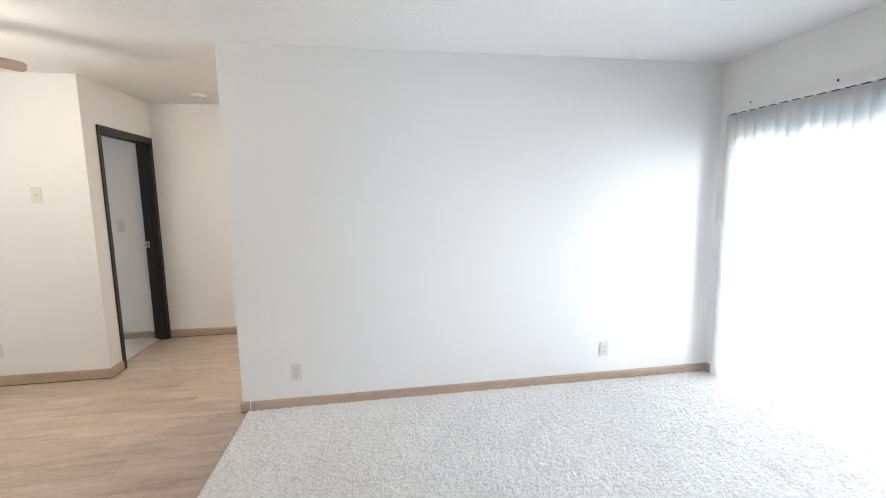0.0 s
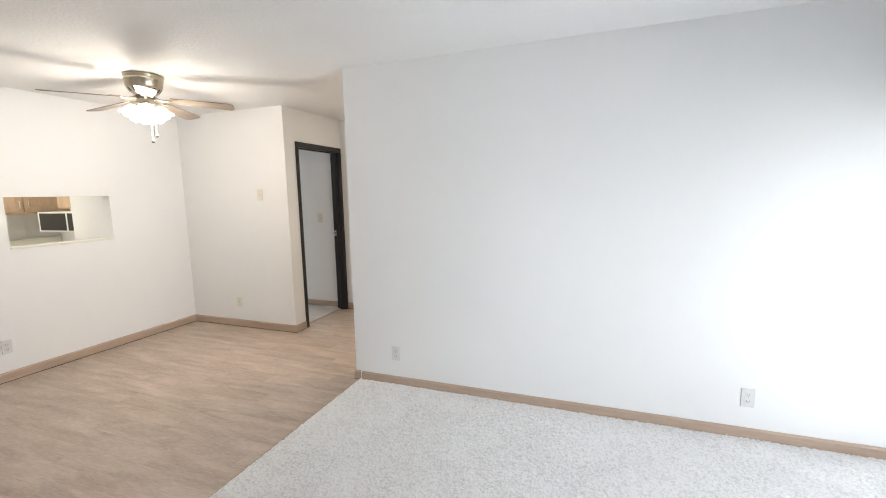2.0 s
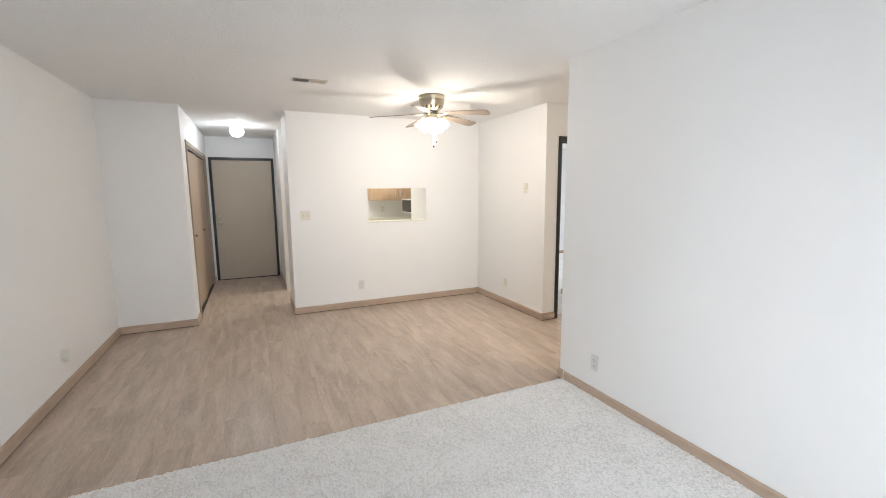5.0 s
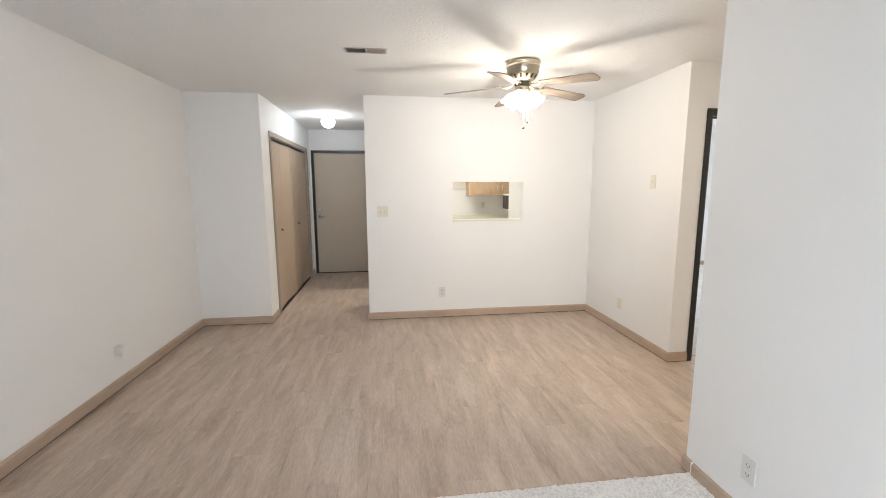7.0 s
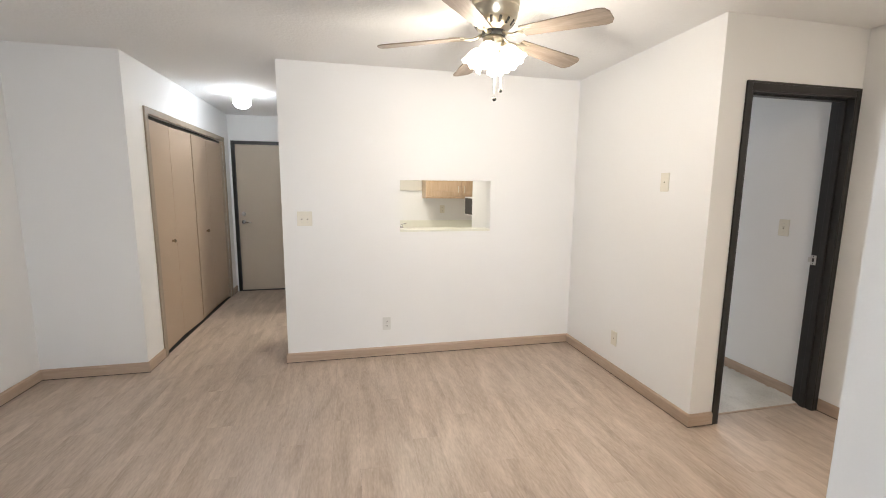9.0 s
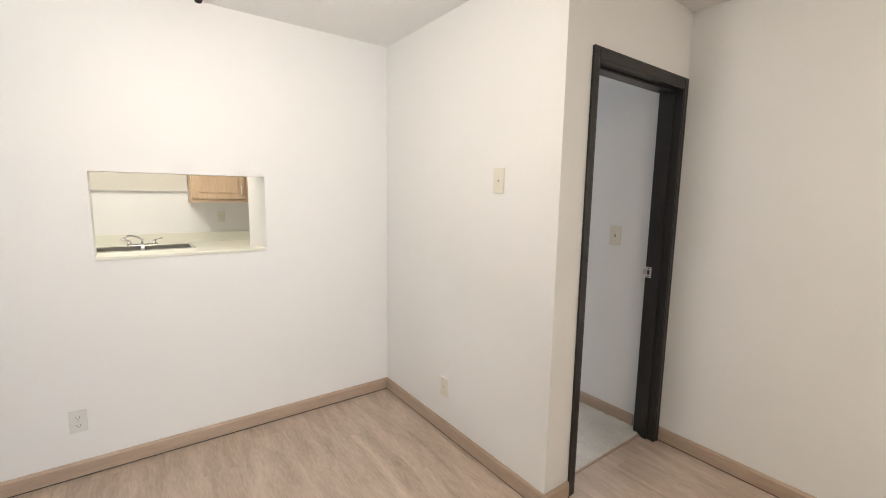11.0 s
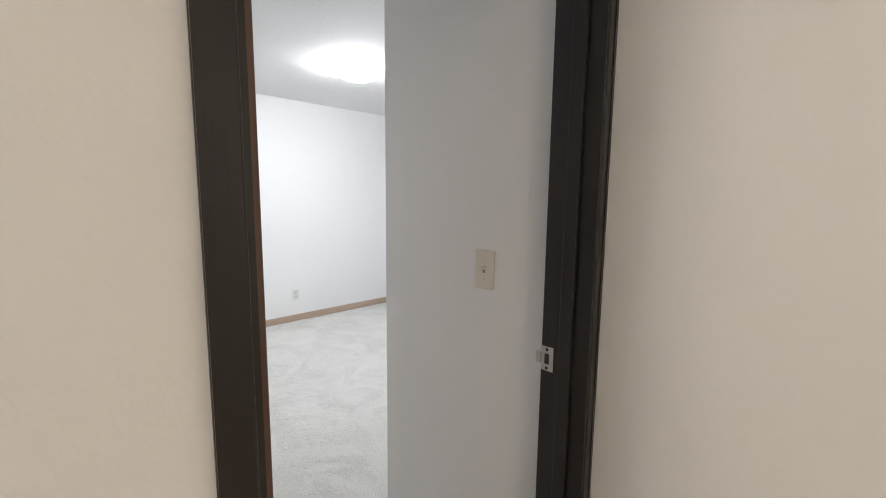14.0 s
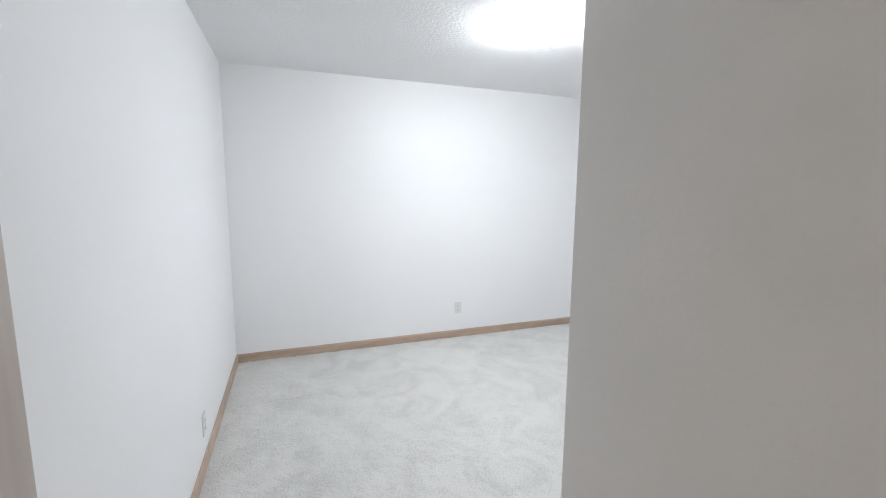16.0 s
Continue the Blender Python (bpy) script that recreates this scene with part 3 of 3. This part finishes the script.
for k in range(3):
    a = radians(37 + 30 + 120 * k)
    lamp("fan_bulb", "POINT", FAN_W, pose(-2.10 + 0.085 * math.cos(a), 2.48 + 0.085 * math.sin(a), 2.03), (1.0, 0.915, 0.79), 0.05)

# ---- other ceiling fixtures ----
vent = thing("ceiling_vent", "grey metal slotted air vent in the ceiling", "vent", pose(-1.95, 1.29, H))
part("frame", boxes((-0.05, 0.05, -0.145, -0.132, -0.006, 0), (-0.05, 0.05, 0.132, 0.145, -0.006, 0), (-0.05, -0.04, -0.132, 0.132, -0.006, 0), (0.04, 0.05, -0.132, 0.132, -0.006, 0), (-0.04, 0.04, -0.005, 0.005, -0.006, 0)), STEEL, vent)
part("backing", boxes((-0.04, 0.04, -0.132, 0.132, -0.002, -0.001)), SLOT, vent, "dark duct opening")
for i in range(5):
    part("slat", boxes((-0.006, 0.006, 0.006, 0.131, -0.0005, 0.0005)), STEEL, vent, "", pose(-0.032 + i * 0.016, 0, -0.006, 0, -35, 0))
    part("slat", boxes((-0.006, 0.006, -0.131, -0.006, -0.0005, 0.0005)), STEEL, vent, "", pose(-0.032 + i * 0.016, 0, -0.006, 0, 35, 0))

globe = thing("entry_globe_light", "lit white globe ceiling light in the entry", "ceiling light", pose(-4.72, 0.65, H))
part("base", lathe([(0, 0), (0.05, 0), (0.05, -0.015), (0.042, -0.03)], 32), STEEL, globe)
part("globe", lathe([(0.042, -0.028), (0.075, -0.05), (0.088, -0.085), (0.082, -0.12), (0.055, -0.15), (0.02, -0.163), (0, -0.165)], 32), GLOBE, globe, "lit opal glass globe")

dome = thing("bedroom_dome_light", "lit white dome ceiling light in the bedroom", "ceiling light", pose(-4.42, 5.74, H))
part("base", lathe([(0, 0), (0.18, 0), (0.18, -0.018), (0.17, -0.022)], 40), WHITE_PLASTIC, dome)
part("dome", lathe([(0.195, -0.001), (0.2, -0.012), (0.197, -0.035), (0.17, -0.065), (0.11, -0.09), (0.05, -0.1), (0, -0.103)], 40), DOME, dome, "lit opal glass dome")

# unseen lamp behind the partition, added to light the hall; its place is assumed
hall = thing("added_hall_light", "unseen dome light added to brighten the hall", "ceiling light", pose(0.10, 3.50, H))
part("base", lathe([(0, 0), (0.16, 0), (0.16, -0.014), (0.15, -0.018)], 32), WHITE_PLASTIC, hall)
part("diffuser", lathe([(0.15, -0.016), (0.155, -0.03), (0.13, -0.06), (0.08, -0.082), (0, -0.09)], 32), material("added_hall_glow", (0.9, 0.88, 0.84), 0.4, vary=0.01, emit=(1.0, 0.87, 0.69), emit_power=42), hall, "glowing cover of the added hall light")
smoke = thing("smoke_detector", "small white smoke detector on the hall ceiling", "smoke detector", pose(-1.27, 4.38, H))
part("cover", lathe([(0, -0.035), (0.04, -0.034), (0.055, -0.026), (0.062, -0.012), (0.064, 0)], 32), WHITE_PLASTIC, smoke)
part("grille_ring", lathe([(0.05, -0.031), (0.053, -0.0285)], 32), SLOT, smoke)

# ---- kitchen seen through the pass-through ----
tagged(part("pass_through_ledge", boxes((-3.55, -3.412, 2.1345, 2.9395, 1.1005, 1.118), bevel=0.003), COUNTER), "cream laminate ledge in the pass-through", "ledge", "", "structure")
tagged(part("countertop", boxes((-5.9, -5.27, 1.35, 1.92, 0.87, 0.91), (-5.9, -5.27, 2.74, 3.755, 0.87, 0.91), (-5.9, -5.80, 1.92, 2.74, 0.87, 0.91), (-5.37, -5.27, 1.92, 2.74, 0.87, 0.91), (-5.9, -5.88, 1.35, 3.755, 0.91, 1.015))
       , COUNTER), "cream laminate kitchen countertop with backsplash", "countertop")
for i, y0 in enumerate((1.36, 2.16, 2.96)):
    c = thing("base_cabinet", "honey maple base cabinet under the countertop", "cabinet", pose(-5.6, y0 + 0.395, 0), "kitchen base cabinets")
    part("body", boxes((-0.29, 0.26, -0.393, 0.393, 0.09, 0.66), (-0.29, 0.20, -0.393, 0.393, 0, 0.09)), CABINET, c)
    for s in (-1, 1):
        d = part("cabinet_door", boxes((0.262, 0.282, s * 0.195 - 0.185, s * 0.195 + 0.185, 0.12, 0.84), bevel=0.003), CABINET, c)
        part("handle", lathe([(0, 0.024), (0.012, 0.02), (0.006, 0.008), (0.008, 0)], 16, "x"), BRASS, d, "", pose(0.282, s * 0.04, 0.75))
up = thing("wall_cabinet", "honey maple wall cabinet over the counter", "cabinet", pose(-5.74, 3.25, 1.36))
part("body", boxes((-0.155, 0.145, -0.50, 0.50, 0, 0.74)), CABINET, up)
part("soffit_rail", boxes((-0.155, 0.162, -0.505, 0.505, -0.02, -0.001), bevel=0.002), CABINET, up)
for s in (-1, 1):
    d = part("cabinet_door", boxes((0.147, 0.166, s * 0.25 - 0.24, s * 0.25 + 0.24, 0.012, 0.73), bevel=0.004), CABINET, up)
    part("raised_panel", boxes((0.1662, 0.172, s * 0.25 - 0.18, s * 0.25 + 0.18, 0.075, 0.665), bevel=0.005), CABINET, d)
    part("handle", tube([(0.166, s * 0.045, 0.06), (0.19, s * 0.045, 0.065), (0.19, s * 0.045, 0.145), (0.166, s * 0.045, 0.15)], 0.005, 8), PLATE, d, "pale pull handle")
# the dim upper band of the sink wall, put in as a darker panel
tagged(part("shaded_band_panel", boxes((-5.9, -5.865, 1.31, 2.742, 1.445, 2.43), bevel=0.002), DIM_BAND), "panel coloured darker for the shaded band above the sink", "wall panel", "", "structure")

sink = thing("kitchen_sink", "double-bowl stainless kitchen sink in the counter", "sink", pose(-5.585, 2.33, 0.91))
part("rim", boxes((-0.225, 0.225, -0.415, -0.385, 0, 0.004), (-0.225, 0.225, 0.385, 0.415, 0, 0.004), (-0.225, -0.15, -0.385, 0.385, 0, 0.004), (0.195, 0.225, -0.385, 0.385, 0, 0.004), (-0.15, 0.195, -0.015, 0.015, 0, 0.004)), STEEL, sink)
for s in (-1, 1):
    part("bowl", boxes((-0.15, 0.195, s * 0.2 - 0.185, s * 0.2 + 0.185, -0.18, -0.175), (-0.152, -0.15, s * 0.2 - 0.185, s * 0.2 + 0.185, -0.175, 0.001), (0.195, 0.197, s * 0.2 - 0.185, s * 0.2 + 0.185, -0.175, 0.001),
         (-0.15, 0.195, s * 0.2 - 0.187, s * 0.2 - 0.185, -0.175, 0.001), (-0.15, 0.195, s * 0.2 + 0.185, s * 0.2 + 0.187, -0.175, 0.001)), STEEL, sink)
tap = thing("kitchen_tap", "chrome two-handle kitchen tap behind the sink", "tap", pose(-5.77, 2.33, 0.914))
part("deck", boxes((-0.028, 0.028, -0.125, 0.125, 0, 0.022), bevel=0.006), CHROME, tap)
part("spout", tube([(0, 0, 0.02), (0.005, 0, 0.06), (0.03, -0.03, 0.085), (0.07, -0.07, 0.105), (0.11, -0.11, 0.11), (0.135, -0.135, 0.095)], 0.011, 12), CHROME, tap)
for s in (-1, 1):
    k = part("tap_post", lathe([(0, 0.05), (0.014, 0.05), (0.019, 0.022)], 16), CHROME, tap, "", pose(0, s * 0.1, 0))
    part("lever", tube([(0, 0, 0.05), (0.01, s * 0.03, 0.062), (0.015, s * 0.07, 0.07)], 0.006, 8), CHROME, k)

stove = thing("kitchen_range", "white electric range with black coil burners", "range", pose(-4.82, 3.42, 0))
part("body", boxes((-0.37, 0.37, -0.31, 0.32, 0.02, 0.905), bevel=0.006), WHITE_PLASTIC, stove)
part("backguard", boxes((-0.37, 0.37, 0.25, 0.32, 0.906, 1.06), bevel=0.006), WHITE_PLASTIC, stove)
part("oven_window", boxes((-0.24, 0.24, -0.316, -0.3105, 0.40, 0.66)), BLACK, stove)
part("oven_handle", tube([(-0.3, -0.34, 0.76), (0.3, -0.34, 0.76)], 0.012), WHITE_PLASTIC, stove)
for bx in (-0.19, 0.19):
    for by in (-0.16, 0.12):
        spiral = [(bx + (0.02 + 0.0035 * i) * math.cos(i * 0.5), by + (0.02 + 0.0035 * i) * math.sin(i * 0.5), 0.918) for i in range(22)]
        part("coil_burner", tube(spiral, 0.006, 6), BLACK, stove)
hood = thing("microwave_oven", "white over-range microwave with a black door window", "microwave", pose(-4.82, 3.40, 1.135))
part("body", boxes((-0.38, 0.38, -0.20, 0.35, 0, 0.237), bevel=0.006), WHITE_PLASTIC, hood)
part("door_window", boxes((-0.34, 0.16, -0.207, -0.2005, 0.018, 0.220), bevel=0.003), SLOT, hood, "black glass door window")
part("control_panel", boxes((0.2, 0.35, -0.206, -0.2005, 0.018, 0.220)), SLOT, hood)
part("power_cord", tube([(0.30, -0.19, 0.004), (0.305, -0.20, -0.05), (0.29, -0.19, -0.11), (0.30, -0.17, -0.20)], 0.006, 8), SLOT, hood, "black hanging cord")
hc = thing("wall_cabinet", "honey maple wall cabinet over the range", "cabinet", pose(-4.82, 3.58, 1.405))
part("body", boxes((-0.38, 0.38, -0.15, 0.175, 0, 0.70)), CABINET, hc)
for s in (-1, 1):
    part("cabinet_door", boxes((s * 0.19 - 0.18, s * 0.19 + 0.18, -0.17, -0.1505, 0.01, 0.69), bevel=0.004), CABINET, hc)
kl = thing("kitchen_ceiling_light", "lit white box ceiling light in the kitchen", "ceiling light", pose(-4.75, 2.2, H))
part("frame", boxes((-0.18, 0.18, -0.6, 0.6, -0.02, 0)), WHITE_PLASTIC, kl)
part("diffuser", boxes((-0.17, 0.17, -0.59, 0.59, -0.075, -0.021), bevel=0.012), material("lit_diffuser", (0.9, 0.9, 0.85), 0.4, emit=(1.0, 0.92, 0.72), emit_power=4), kl)
lamp("kitchen_tube", "AREA", KITCHEN_W, look((-4.75, 2.2, 2.355), (-4.75, 2.2, 0)), (1.0, 0.95, 0.84), 0.3, 1.1)

# ---- floor planks ----
PLANK_W, PLANK_L = 0.1524, 1.22
plank_floor = structure("floor", boxes((-6.2, 1.62, -0.62, 4.80, -0.0129, -0.0125)), SLOT, "light oak-look vinyl plank floor", "floor")
plank_meshes = {}


def plank_mesh(w, h):
    key = (round(w, 3), round(h, 3))
    if key not in plank_meshes:
        bm = boxes((-w / 2 + 0.0002, w / 2 - 0.0002, -h / 2 + 0.0002, h / 2 - 0.0002, -0.012, 0))
        top = [e for e in bm.edges if all(v.co.z > -0.001 for v in e.verts)]
        bmesh.ops.bevel(bm, geom=top, offset=0.0004, segments=1, affect="EDGES")
        me = bpy.data.meshes.new("plank")
        bm.to_mesh(me)
        bm.free()
        me.materials.append(PLANK)
        plank_meshes[key] = me
    return plank_meshes[key]


def lay(x0, x1, y0, y1):
    r = math.floor((y0 + 1) / PLANK_W)
    while r * PLANK_W - 1 < y1 - 1e-4:
        a, b = max(y0, r * PLANK_W - 1), min(y1, (r + 1) * PLANK_W - 1)
        off = (r * 0.4127 % 1) * PLANK_L
        c = math.floor((x0 - off) / PLANK_L)
        while c * PLANK_L + off < x1 - 1e-4:
            u, v = max(x0, c * PLANK_L + off), min(x1, (c + 1) * PLANK_L + off)
            if v - u > 0.01 and b - a > 0.004:
                p = new("plank", plank_mesh(v - u, b - a))
                p.parent = plank_floor
                p.matrix_basis = pose((u + v) / 2, (a + b) / 2, 0)
            c += 1
        r += 1


lay(-3.46, -0.60, -0.6, 0.125)
lay(-6.2, -0.60, 0.125, 1.185)
lay(-3.43, -0.60, 1.185, 2.95)
lay(-3.43, 1.60, 2.95, 3.76)
lay(-1.99, 1.60, 3.76, 4.79)
